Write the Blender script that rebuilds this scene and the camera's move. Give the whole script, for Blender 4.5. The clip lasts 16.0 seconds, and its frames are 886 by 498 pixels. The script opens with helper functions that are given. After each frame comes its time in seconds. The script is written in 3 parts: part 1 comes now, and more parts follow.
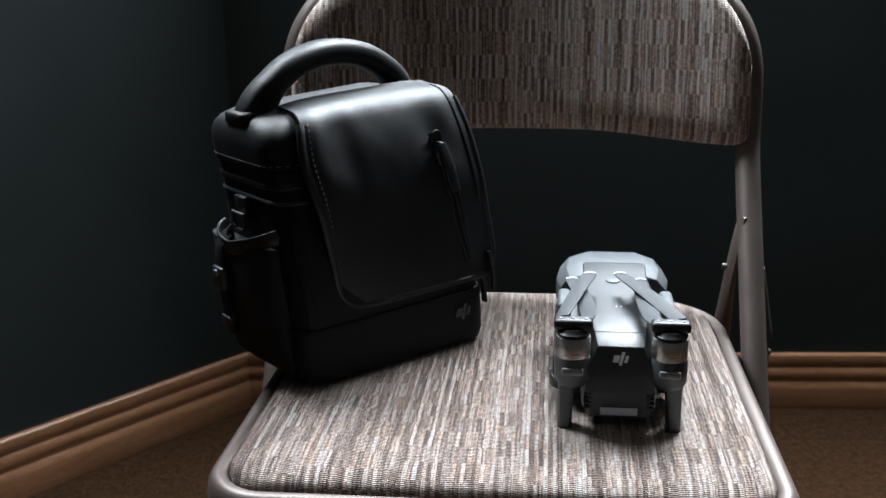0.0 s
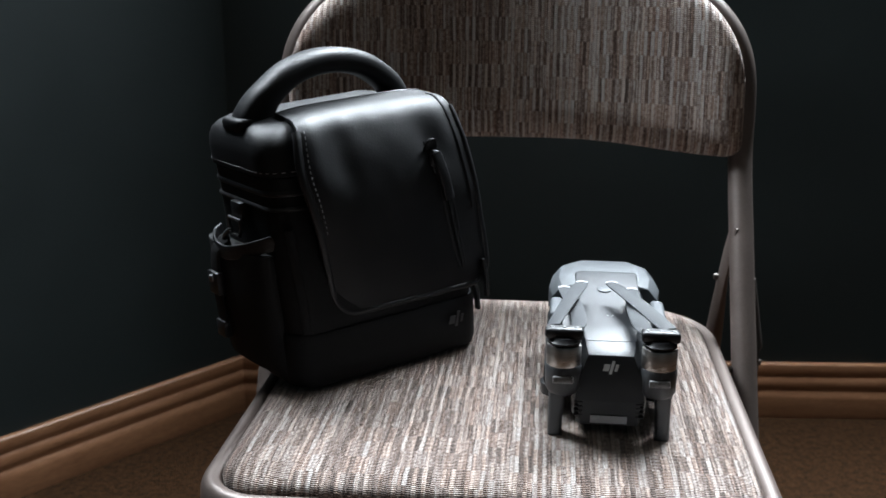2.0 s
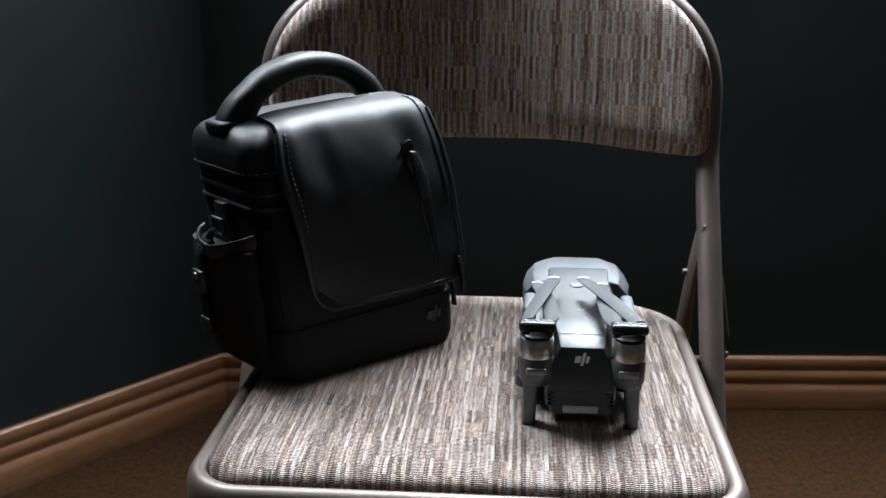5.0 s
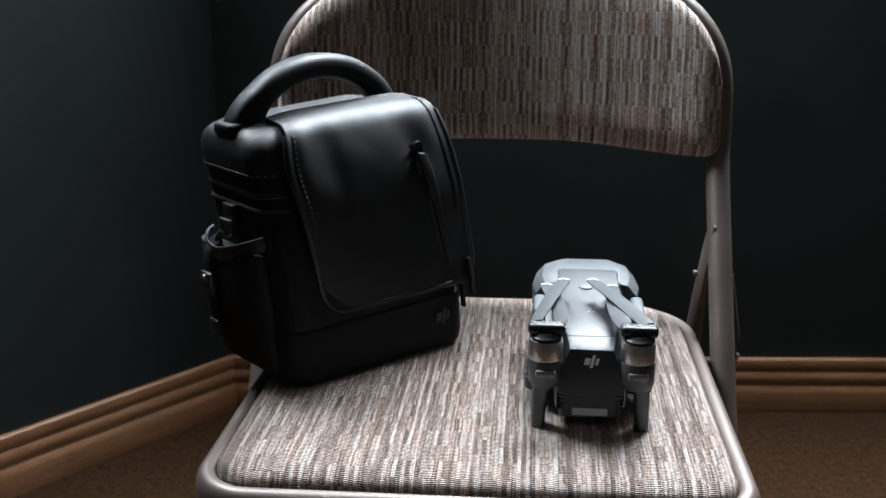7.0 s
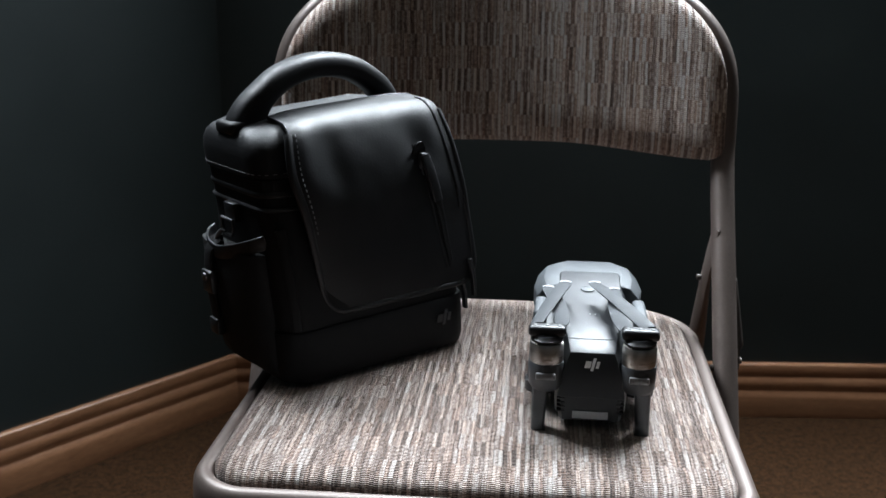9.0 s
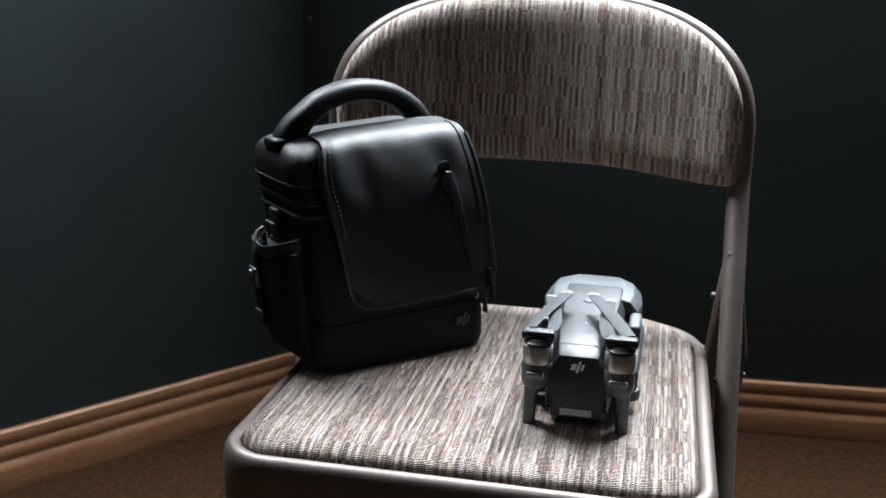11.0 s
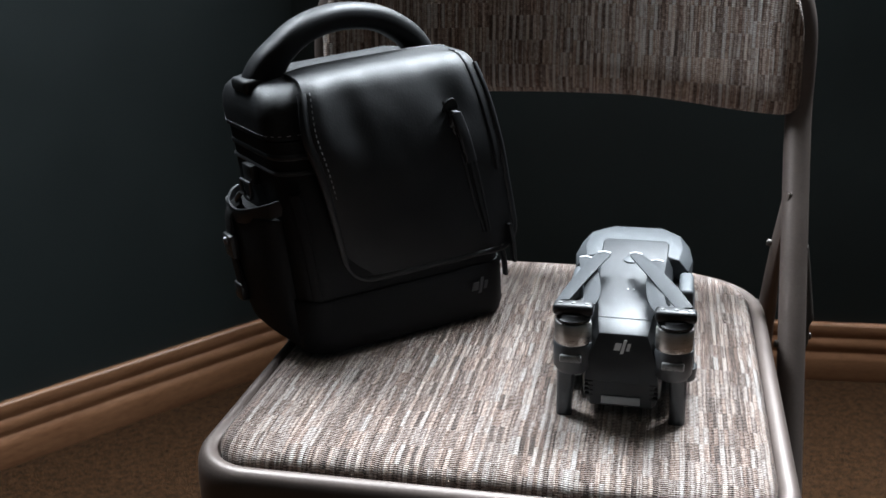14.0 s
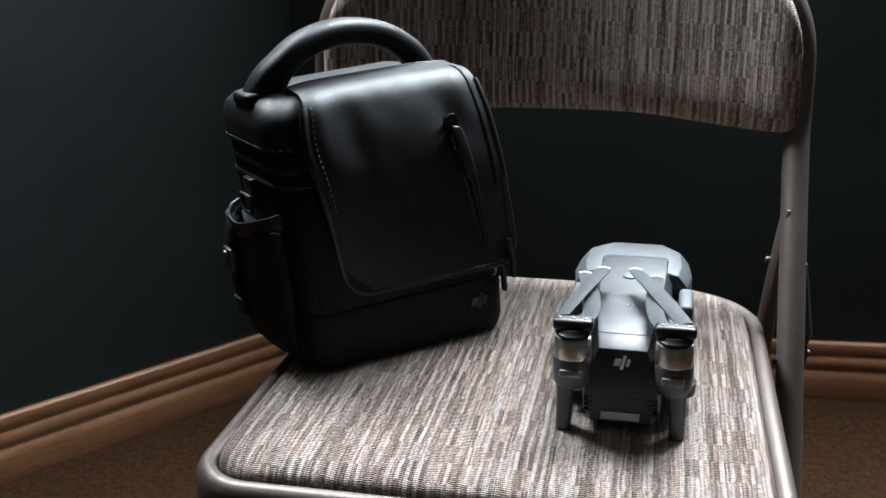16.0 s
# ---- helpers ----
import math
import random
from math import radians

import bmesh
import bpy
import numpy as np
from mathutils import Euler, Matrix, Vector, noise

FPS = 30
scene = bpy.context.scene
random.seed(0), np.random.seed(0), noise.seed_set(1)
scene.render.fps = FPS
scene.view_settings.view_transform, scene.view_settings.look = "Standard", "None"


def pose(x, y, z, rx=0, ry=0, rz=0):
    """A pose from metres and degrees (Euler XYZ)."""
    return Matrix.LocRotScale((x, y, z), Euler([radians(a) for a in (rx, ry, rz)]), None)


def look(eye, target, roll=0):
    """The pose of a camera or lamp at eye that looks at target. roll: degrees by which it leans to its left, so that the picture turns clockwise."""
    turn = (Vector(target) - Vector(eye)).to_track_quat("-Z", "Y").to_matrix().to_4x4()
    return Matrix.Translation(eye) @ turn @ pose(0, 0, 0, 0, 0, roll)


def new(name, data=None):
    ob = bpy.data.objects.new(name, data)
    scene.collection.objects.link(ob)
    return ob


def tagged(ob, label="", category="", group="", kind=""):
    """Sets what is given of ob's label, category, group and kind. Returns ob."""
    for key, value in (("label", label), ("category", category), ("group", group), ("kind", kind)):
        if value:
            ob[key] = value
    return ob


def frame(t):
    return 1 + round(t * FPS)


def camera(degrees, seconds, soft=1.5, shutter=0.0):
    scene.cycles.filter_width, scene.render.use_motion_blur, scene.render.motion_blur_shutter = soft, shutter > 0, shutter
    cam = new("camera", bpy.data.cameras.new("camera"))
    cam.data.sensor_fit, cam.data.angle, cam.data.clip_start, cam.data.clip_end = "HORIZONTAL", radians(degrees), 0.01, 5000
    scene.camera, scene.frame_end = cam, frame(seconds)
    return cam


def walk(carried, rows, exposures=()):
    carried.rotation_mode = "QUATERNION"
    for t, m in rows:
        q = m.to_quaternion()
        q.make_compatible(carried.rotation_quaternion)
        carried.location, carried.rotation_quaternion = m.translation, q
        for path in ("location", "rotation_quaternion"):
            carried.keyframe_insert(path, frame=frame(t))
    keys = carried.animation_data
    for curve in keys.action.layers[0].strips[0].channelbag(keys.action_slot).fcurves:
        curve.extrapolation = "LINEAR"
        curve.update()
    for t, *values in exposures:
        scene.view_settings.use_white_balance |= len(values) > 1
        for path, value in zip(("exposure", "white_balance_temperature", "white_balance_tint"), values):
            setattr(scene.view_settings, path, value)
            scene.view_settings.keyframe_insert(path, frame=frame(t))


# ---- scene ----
cam = camera(46.0, 16.0, shutter=0.5)
PATH = [
    (0, (0.0465, 0.0411, 0.7886), (-0.0203, 1.9604, 0.2303), -0.66),
    (0.5, (0.0460, 0.0406, 0.7887), (-0.0246, 1.9598, 0.2302), -0.96),
    (1, (0.0485, 0.0393, 0.7895), (-0.0237, 1.9583, 0.2308), -1.07),
    (1.5, (0.0459, 0.0389, 0.7895), (-0.0275, 1.9612, 0.2423), -0.56),
    (2, (0.0490, 0.0339, 0.7932), (-0.0112, 1.9559, 0.2433), 0.09),
    (2.5, (0.0553, 0.0227, 0.7952), (0.0444, 1.9479, 0.2535), 0.78),
    (3, (0.0576, 0.0005, 0.8030), (0.0659, 1.9262, 0.2630), 0.78),
    (3.5, (0.0533, -0.0016, 0.8014), (0.0512, 1.9229, 0.2570), 0.41),
    (4, (0.0495, 0.0029, 0.8009), (0.0428, 1.9247, 0.2471), 0.32),
    (6.5, (0.0517, 0.0069, 0.7995), (0.0151, 1.9297, 0.2504), -0.22),
    (7, (0.0520, 0.0081, 0.8003), (0.0133, 1.9304, 0.2499), -0.15),
    (7.5, (0.0535, 0.0086, 0.7993), (0.0138, 1.9307, 0.2481), -0.36),
    (8, (0.0532, 0.0083, 0.8005), (0.0101, 1.9292, 0.2453), -0.24),
    (8.5, (0.0517, 0.0085, 0.7991), (0.0047, 1.9305, 0.2481), -0.32),
    (9, (0.0557, 0.0119, 0.7989), (0.0054, 1.9347, 0.2508), 0.36),
    (11.3, (0.1480, -0.0851, 0.8302), (-0.1307, 1.8239, 0.3028), 0.93),
    (11.5, (0.1432, -0.0688, 0.8221), (-0.1291, 1.8449, 0.3086), 0.37),
    (12, (0.1363, 0.0127, 0.8409), (-0.1146, 1.9202, 0.2948), 0.69),
    (12.5, (0.1360, 0.0833, 0.8201), (-0.1201, 1.9680, 0.2017), -0.83),
    (13, (0.1265, 0.0847, 0.8106), (-0.1399, 1.9485, 0.1359), -0.69),
    (13.5, (0.1230, 0.0841, 0.8059), (-0.1455, 1.9451, 0.1243), -1.08),
    (14, (0.1233, 0.0798, 0.8045), (-0.1506, 1.9470, 0.1422), -1.05),
    (14.5, (0.1237, 0.0780, 0.8037), (-0.1554, 1.9457, 0.1449), -1.00),
    (15, (0.1247, 0.0866, 0.8004), (-0.1195, 1.9569, 0.1352), -0.80),
    (15.5, (0.1191, 0.0843, 0.7987), (-0.1310, 1.9643, 0.1637), -0.61),
    (16, (0.1205, 0.0779, 0.8026), (-0.1469, 1.9570, 0.1724), -0.63),
]
walk(cam, [(t, look(eye, target, roll)) for t, eye, target, roll in PATH],
     [(0, 0.12), (9.2, 0.12), (10.2, 0.20), (11.3, 0.30), (12.0, 0.28), (12.5, 0.20), (13.0, 0.12), (16.0, 0.12)])
cam.data.dof.use_dof = True
cam.data.dof.focus_distance = 0.77
cam.data.dof.aperture_fstop = 13.0

# ---------------------------------------------------------------- light
world = bpy.data.worlds.new("world")
scene.world = world
world.use_nodes = True
wn = world.node_tree
sky = wn.nodes.new("ShaderNodeTexSky")
sky.sky_type, sky.sun_disc = "NISHITA", False
sky.sun_elevation, sky.sun_rotation = radians(38), radians(20)
wn.links.new(sky.outputs[0], wn.nodes["Background"].inputs[0])
wn.nodes["Background"].inputs[1].default_value = 0.10

WY = 1.7585                              # face of the back wall
CX, ANG = -0.365, radians(49.9)          # corner, and the angle of the slanting wall
BACK = Matrix.Translation((CX, WY, 0))
SLANT = BACK @ Matrix.Rotation(ANG, 4, "Z")
WINDOWS = [                              # wall, opening along it and in height, watts of daylight
    (BACK, (0.30, 1.62, 1.54, 2.36), 232.0),
    (SLANT, (-0.86, -0.22, 1.54, 2.36), 78.0),
]
for wall, (x0, x1, z0, z1), watts in WINDOWS:
    lamp = bpy.data.lights.new("window_daylight", "AREA")
    lamp.shape, lamp.size, lamp.size_y = "RECTANGLE", x1 - x0 - 0.1, 0.54
    lamp.energy, lamp.color = watts, (0.81, 0.90, 0.98)
    new("window_daylight", lamp).matrix_world = wall @ pose((x0 + x1) / 2, 0.10, (z0 + z1) / 2, -50, 0, 0)
    lamp.spread = radians(160)


# ---------------------------------------------------------------- materials
def shader(name):
    m = bpy.data.materials.new(name)
    m.use_nodes = True
    t = m.node_tree
    return m, t, t.nodes["Principled BSDF"]


def node(t, kind, links=(), **values):
    n = t.nodes.new(kind)
    for key, value in values.items():
        setattr(n, key, value)
    for slot, source in links:
        if hasattr(source, "is_output"):
            t.links.new(source, n.inputs[slot])
        else:
            n.inputs[slot].default_value = source
    return n


def ramp(t, source, stops):
    n = t.nodes.new("ShaderNodeValToRGB")
    t.links.new(source, n.inputs[0])
    e = n.color_ramp.elements
    while len(e) < len(stops):
        e.new(0.5)
    for k, (p, c) in zip(e, stops):
        k.position, k.color = p, (*c, 1)
    return n.outputs[0]


def surface(name, low, high, rough=0.5, metal=0.0, scale=40, grain=600, bump=0.15, dist=0.0006, spread=0.12, spec=0.5, stretch=(1, 1, 1)):
    """A surface with colour and gloss that vary at two scales, and fine relief."""
    m, t, b = shader(name)
    at = node(t, "ShaderNodeTexCoord").outputs["Object"]
    at = node(t, "ShaderNodeMapping", [(0, at), ("Scale", stretch)]).outputs[0]
    big = node(t, "ShaderNodeTexNoise", [(0, at), ("Scale", scale), ("Detail", 4.0), ("Roughness", 0.6)]).outputs[0]
    fine = node(t, "ShaderNodeTexNoise", [(0, at), ("Scale", grain), ("Detail", 3.0)]).outputs[0]
    mix = node(t, "ShaderNodeMath", [(0, big), (1, fine)], operation="ADD").outputs[0]
    half = node(t, "ShaderNodeMath", [(0, mix), (1, 0.5)], operation="MULTIPLY").outputs[0]
    t.links.new(ramp(t, half, [(0.35, low), (0.65, high)]), b.inputs["Base Color"])
    r = node(t, "ShaderNodeMapRange", [(0, half), (1, 0.3), (2, 0.7), (3, max(0.02, rough - spread)), (4, min(1, rough + spread))])
    t.links.new(r.outputs[0], b.inputs["Roughness"])
    bp = node(t, "ShaderNodeBump", [("Strength", bump), ("Distance", dist), ("Height", fine)])
    t.links.new(bp.outputs[0], b.inputs["Normal"])
    b.inputs["Metallic"].default_value = metal
    b.inputs["Specular IOR Level"].default_value = spec
    return m


def upholstery(name, axes, rib_depth, step, sheen):
    """Woven cloth: narrow stripes broken into staggered dashes, over a ribbed thread, with rib and cord shade in the
    colour.
    """
    m, t, b = shader(name)
    at = node(t, "ShaderNodeTexCoord").outputs["Object"]
    sep = node(t, "ShaderNodeSeparateXYZ", [(0, at)])

    def calc(op, a, c=0.0, d=0.0):
        return node(t, "ShaderNodeMath", [(0, a), (1, c), (2, d)], operation=op).outputs[0]

    u = sep.outputs[0]
    v = calc("ADD", sep.outputs[2], calc("MULTIPLY", sep.outputs[1], axes))
    wob = node(t, "ShaderNodeTexNoise", [(0, at), ("Scale", 35.0), ("Detail", 3.0)]).outputs[0]
    uu = calc("ADD", u, calc("MULTIPLY", wob, 0.0022))

    WIDE, LONG = 0.0033, 0.0235
    col = calc("FLOOR", calc("DIVIDE", uu, WIDE))
    band = node(t, "ShaderNodeTexWhiteNoise", [("W", calc("FLOOR", calc("DIVIDE", col, 5.0)))], noise_dimensions="1D").outputs[0]
    row = calc("FLOOR", calc("ADD", calc("DIVIDE", v, LONG), calc("MULTIPLY", calc("GREATER_THAN", band, 0.5), 0.5)))

    def pick(x, y, seed):
        key = node(t, "ShaderNodeCombineXYZ", [(0, x), (1, y), (2, seed)]).outputs[0]
        return node(t, "ShaderNodeTexWhiteNoise", [(0, key)], noise_dimensions="3D").outputs[0]

    swap = calc("FLOORED_MODULO", calc("ADD", col, row), 2.0)
    cell = pick(col, row, 1.0)
    e = pick(col, 0.0, 4.0)
    strand = pick(calc("FLOOR", calc("DIVIDE", uu, WIDE / 3)), row, 2.0)
    knot = pick(calc("FLOOR", calc("DIVIDE", uu, WIDE / 2)), calc("FLOOR", calc("DIVIDE", v, 0.0021)), 3.0)
    blur = node(t, "ShaderNodeTexNoise", [(0, at), ("Scale", 300.0), ("Detail", 3.0)]).outputs[0]
    tone = calc("ADD", calc("ADD", calc("MULTIPLY", swap, step), calc("ADD", calc("MULTIPLY", cell, 0.12), calc("MULTIPLY", e, 0.25))),
                calc("ADD", calc("MULTIPLY", strand, 0.23), calc("ADD", calc("MULTIPLY", knot, 0.15), calc("MULTIPLY", blur, 0.19))))
    colour = ramp(t, tone, [(0.24, (0.054, 0.033, 0.025)), (0.36, (0.116, 0.075, 0.057)), (0.46, (0.180, 0.132, 0.110)), (0.54, (0.240, 0.183, 0.153)),
                            (0.63, (0.308, 0.258, 0.228)), (0.80, (0.37, 0.330, 0.302))])
    hue = ramp(t, pick(col, row, 7.0), [(0.15, (1.05, 0.98, 0.94)), (0.50, (1.0, 1.0, 1.0)), (0.85, (0.96, 1.0, 1.04))])
    colour = node(t, "ShaderNodeVectorMath", [(0, colour), (1, hue)], operation="MULTIPLY").outputs[0]
    vv = calc("ADD", v, calc("MULTIPLY", e, 0.0042))
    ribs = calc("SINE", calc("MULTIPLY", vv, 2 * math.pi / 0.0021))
    # shade in the dips between ribs, put into the colour, deepest on dark dashes
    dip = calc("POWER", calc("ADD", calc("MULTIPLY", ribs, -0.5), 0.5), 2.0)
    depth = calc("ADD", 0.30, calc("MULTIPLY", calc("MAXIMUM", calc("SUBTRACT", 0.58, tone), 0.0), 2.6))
    rib_shade = calc("MULTIPLY", calc("MINIMUM", calc("MULTIPLY", dip, depth), 0.92), rib_depth)
    # painted shade at both edges of each stripe, so it reads as a round cord
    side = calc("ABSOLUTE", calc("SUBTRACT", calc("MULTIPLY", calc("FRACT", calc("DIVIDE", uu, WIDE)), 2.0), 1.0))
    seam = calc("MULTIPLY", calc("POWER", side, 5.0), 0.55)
    keep = calc("MULTIPLY", calc("SUBTRACT", 1.20, rib_shade), calc("SUBTRACT", 1.0, seam))
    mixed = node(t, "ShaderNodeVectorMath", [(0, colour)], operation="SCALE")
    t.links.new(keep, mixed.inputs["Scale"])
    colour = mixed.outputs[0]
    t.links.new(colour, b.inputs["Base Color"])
    rib = ribs
    thread = calc("SINE", calc("MULTIPLY", uu, 2 * math.pi / 0.0026))
    fuzz = node(t, "ShaderNodeTexNoise", [(0, at), ("Scale", 900.0), ("Detail", 3.0)]).outputs[0]
    h = calc("ADD", calc("ADD", calc("MULTIPLY", rib, 0.45 * rib_depth), calc("MULTIPLY", thread, 0.12)), calc("ADD", calc("MULTIPLY", fuzz, 0.5), calc("MULTIPLY", tone, 1.0)))
    bp = node(t, "ShaderNodeBump", [("Strength", 1.0), ("Distance", 0.0011), ("Height", h)])
    t.links.new(bp.outputs[0], b.inputs["Normal"])
    b.inputs["Roughness"].default_value = 0.85
    b.inputs["Sheen Weight"].default_value = sheen
    b.inputs["Sheen Tint"].default_value = (1.0, 0.985, 0.975, 1)
    b.inputs["Sheen Roughness"].default_value = 0.38
    b.inputs["Specular IOR Level"].default_value = 0.25
    return m


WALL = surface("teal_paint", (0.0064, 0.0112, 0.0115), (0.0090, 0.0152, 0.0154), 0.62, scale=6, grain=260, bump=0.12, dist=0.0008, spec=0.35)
CEIL = surface("ceiling_paint", (0.15, 0.125, 0.10), (0.19, 0.16, 0.13), 0.9, scale=5, grain=150)
OAK = surface("stained_oak", (0.17, 0.075, 0.036), (0.30, 0.145, 0.072), 0.42, scale=9, grain=70, bump=0.2, dist=0.0007, stretch=(1, 1, 9))
CARPET = surface("brown_carpet", (0.0035, 0.0014, 0.0006), (0.088, 0.041, 0.0172), 0.95, scale=95, grain=380, bump=1.0, dist=0.008, spec=0.1)
# one cloth set twice: more sheen and rib shade for the lit seat, less for the shaded back
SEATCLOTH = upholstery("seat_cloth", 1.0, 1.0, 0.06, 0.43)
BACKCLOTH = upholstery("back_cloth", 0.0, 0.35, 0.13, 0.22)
STEEL = surface("taupe_enamel", (0.082, 0.062, 0.054), (0.103, 0.080, 0.070), 0.45, metal=0.32, scale=30, grain=500, bump=0.03, spread=0.04)
DARKSTEEL = surface("dark_steel", (0.05, 0.042, 0.038), (0.08, 0.068, 0.060), 0.45, metal=0.5)
LEATHER = surface("black_leather", (0.0040, 0.0041, 0.0047), (0.0066, 0.0067, 0.0076), 0.54, scale=25, grain=620, bump=0.26, dist=0.0005, spec=0.20, spread=0.08)
LEATHER_EDGE = surface("black_piping", (0.005, 0.005, 0.006), (0.008, 0.008, 0.009), 0.45, scale=40, grain=900, bump=0.12, spec=0.26)
LEATHER_BASE = surface("dull_black_leather", (0.0024, 0.0024, 0.0027), (0.0044, 0.0044, 0.0049), 0.6, scale=30, grain=900, bump=0.2, dist=0.0005, spec=0.12)
NYLON = surface("black_nylon", (0.0030, 0.0030, 0.0034), (0.0060, 0.0060, 0.0065), 0.75, spec=0.18, scale=60, grain=1500, bump=0.4, dist=0.0005)
THREAD = surface("grey_thread", (0.09, 0.09, 0.095), (0.15, 0.15, 0.155), 0.7)
GUNMETAL = surface("gunmetal", (0.07, 0.07, 0.075), (0.11, 0.11, 0.115), 0.38, metal=0.8, bump=0.03)
SHELL = surface("grey_plastic", (0.040, 0.044, 0.048), (0.049, 0.054, 0.058), 0.56, metal=0.05, spec=0.30, scale=30, grain=1400, bump=0.05, dist=0.0002, spread=0.05)
BATTERY = surface("battery_plastic", (0.017, 0.018, 0.020), (0.021, 0.023, 0.025), 0.46, metal=0.0, spec=0.26, scale=30, grain=1400, bump=0.01, dist=0.0002, spread=0.04)
DARKPLASTIC = surface("dark_plastic", (0.011, 0.0115, 0.013), (0.016, 0.0165, 0.018), 0.5, scale=40, grain=1200, bump=0.06, dist=0.0002)
ARM = surface("arm_plastic", (0.022, 0.024, 0.026), (0.028, 0.030, 0.033), 0.48, scale=40, grain=1200, bump=0.05, dist=0.0002)
BLADE = surface("blade_plastic", (0.018, 0.020, 0.022), (0.025, 0.027, 0.030), 0.60, spec=0.14, scale=40, grain=1000, bump=0.05, dist=0.0002)
BLACK = surface("black_plastic", (0.007, 0.007, 0.008), (0.010, 0.010, 0.011), 0.42, bump=0.05, spec=0.3)
SILVER = surface("brushed_aluminium", (0.30, 0.285, 0.265), (0.38, 0.36, 0.34), 0.34, metal=1.0, bump=0.1, dist=0.0002, stretch=(1, 1, 14))
PALE = surface("pale_print", (0.55, 0.55, 0.55), (0.66, 0.66, 0.66), 0.5)
GREYPRINT = surface("embossed_mark", (0.016, 0.016, 0.018), (0.022, 0.022, 0.024), 0.4)
LABEL = surface("silver_label", (0.36, 0.36, 0.37), (0.42, 0.42, 0.43), 0.5)
LENS = surface("lamp_cover", (0.09, 0.09, 0.09), (0.13, 0.13, 0.13), 0.30, bump=0.02)
WHITE = surface("white_paint", (0.70, 0.70, 0.68), (0.78, 0.78, 0.76), 0.5)
GLASS, gt, gb = shader("window_glass")
gb.inputs["Transmission Weight"].default_value = 1.0
gb.inputs["Roughness"].default_value = 0.0


# ---------------------------------------------------------------- mesh helpers
def part(name, bm, material, parent=None, label="", smooth=40):
    bmesh.ops.recalc_face_normals(bm, faces=bm.faces)
    me = bpy.data.meshes.new(name)
    bm.to_mesh(me)
    bm.free()
    me.materials.append(material)
    if smooth:
        me.polygons.foreach_set("use_smooth", [True] * len(me.polygons))
        me.set_sharp_from_angle(angle=radians(smooth))
    ob = new(name, me)
    if parent is not None:
        ob.parent = parent
    if label:
        ob["label"] = label
    return ob


def thing(name, m, label, category, group=""):
    ob = new(name)
    ob.empty_display_size = 0.05
    ob.matrix_world = m
    return tagged(ob, label, category, group)


def loft(rings, bm=None, caps=(True, True), closed=True):
    bm = bm or bmesh.new()
    vs = [[bm.verts.new(p) for p in r] for r in rings]
    n = len(rings[0])
    for a, b in zip(vs, vs[1:]):
        for i in range(n if closed else n - 1):
            j = (i + 1) % n
            bm.faces.new((a[i], a[j], b[j], b[i]))
    if closed and caps[0]:
        bm.faces.new(vs[0][::-1])
    if closed and caps[1]:
        bm.faces.new(vs[-1])
    return bm


def rrect(w, d, r, n=6):
    """A rounded rectangle about the origin, anticlockwise."""
    r = min(r, w / 2 - 1e-4, d / 2 - 1e-4)
    out = []
    for k, (cx, cy) in enumerate(((w / 2 - r, d / 2 - r), (-w / 2 + r, d / 2 - r), (-w / 2 + r, -d / 2 + r), (w / 2 - r, -d / 2 + r))):
        for i in range(n + 1):
            a = math.pi / 2 * (k + i / n)
            out.append((cx + r * math.cos(a), cy + r * math.sin(a)))
    return out


def oval(a, b, n=16, power=2.0):
    return [(a * math.copysign(abs(math.cos(t)) ** (2 / power), math.cos(t)), b * math.copysign(abs(math.sin(t)) ** (2 / power), math.sin(t)))
            for t in (2 * math.pi * i / n for i in range(n))]


def smooth_path(points, per=8):
    """A smooth curve through the points."""
    p = [Vector(q) for q in points]
    p = [2 * p[0] - p[1]] + p + [2 * p[-1] - p[-2]]
    out = []
    for i in range(1, len(p) - 2):
        for k in range(per):
            t = k / per
            a, b, c, d = p[i - 1:i + 3]
            out.append(0.5 * ((2 * b) + (c - a) * t + (2 * a - 5 * b + 4 * c - d) * t * t + (3 * b - a - 3 * c + d) * t ** 3))
    return out + [p[-2]]


def sweep(path, section, bm=None, up=(0, 0, 1), scale=None, closed=False):
    """Sweeps a section (points across, up) along a path."""
    path = [Vector(p) for p in path]
    n = len(path)
    rings, side0 = [], None
    for i, p in enumerate(path):
        if closed:
            d = path[(i + 1) % n] - path[i - 1]
        else:
            d = path[min(i + 1, n - 1)] - path[max(i - 1, 0)]
        d.normalize()
        side = d.cross(Vector(up))
        if side.length < 0.05:
            side = side0.copy() if side0 else Vector((1, 0, 0))
        side.normalize()
        if side0 and side.dot(side0) < 0:
            side = -side
        side0 = side
        v = side.cross(d)
        k = scale(i / (n - 1)) if scale else 1.0
        rings.append([p + side * (x * k) + v * (y * k) for x, y in section])
    if closed:
        rings.append(rings[0])
        bm = loft(rings, bm, (False, False))
        bmesh.ops.remove_doubles(bm, verts=bm.verts, dist=1e-6)
        return bm
    return loft(rings, bm)


def box(x0, x1, y0, y1, z0, z1, bevel=0.0, seg=2, bm=None):
    b = bmesh.new()
    bmesh.ops.create_cube(b, size=1, matrix=Matrix.LocRotScale(((x0 + x1) / 2, (y0 + y1) / 2, (z0 + z1) / 2), None, (x1 - x0, y1 - y0, z1 - z0)))
    if bevel:
        bmesh.ops.bevel(b, geom=b.edges[:], offset=bevel, segments=seg, profile=0.5, affect="EDGES")
    return add(bm, b)


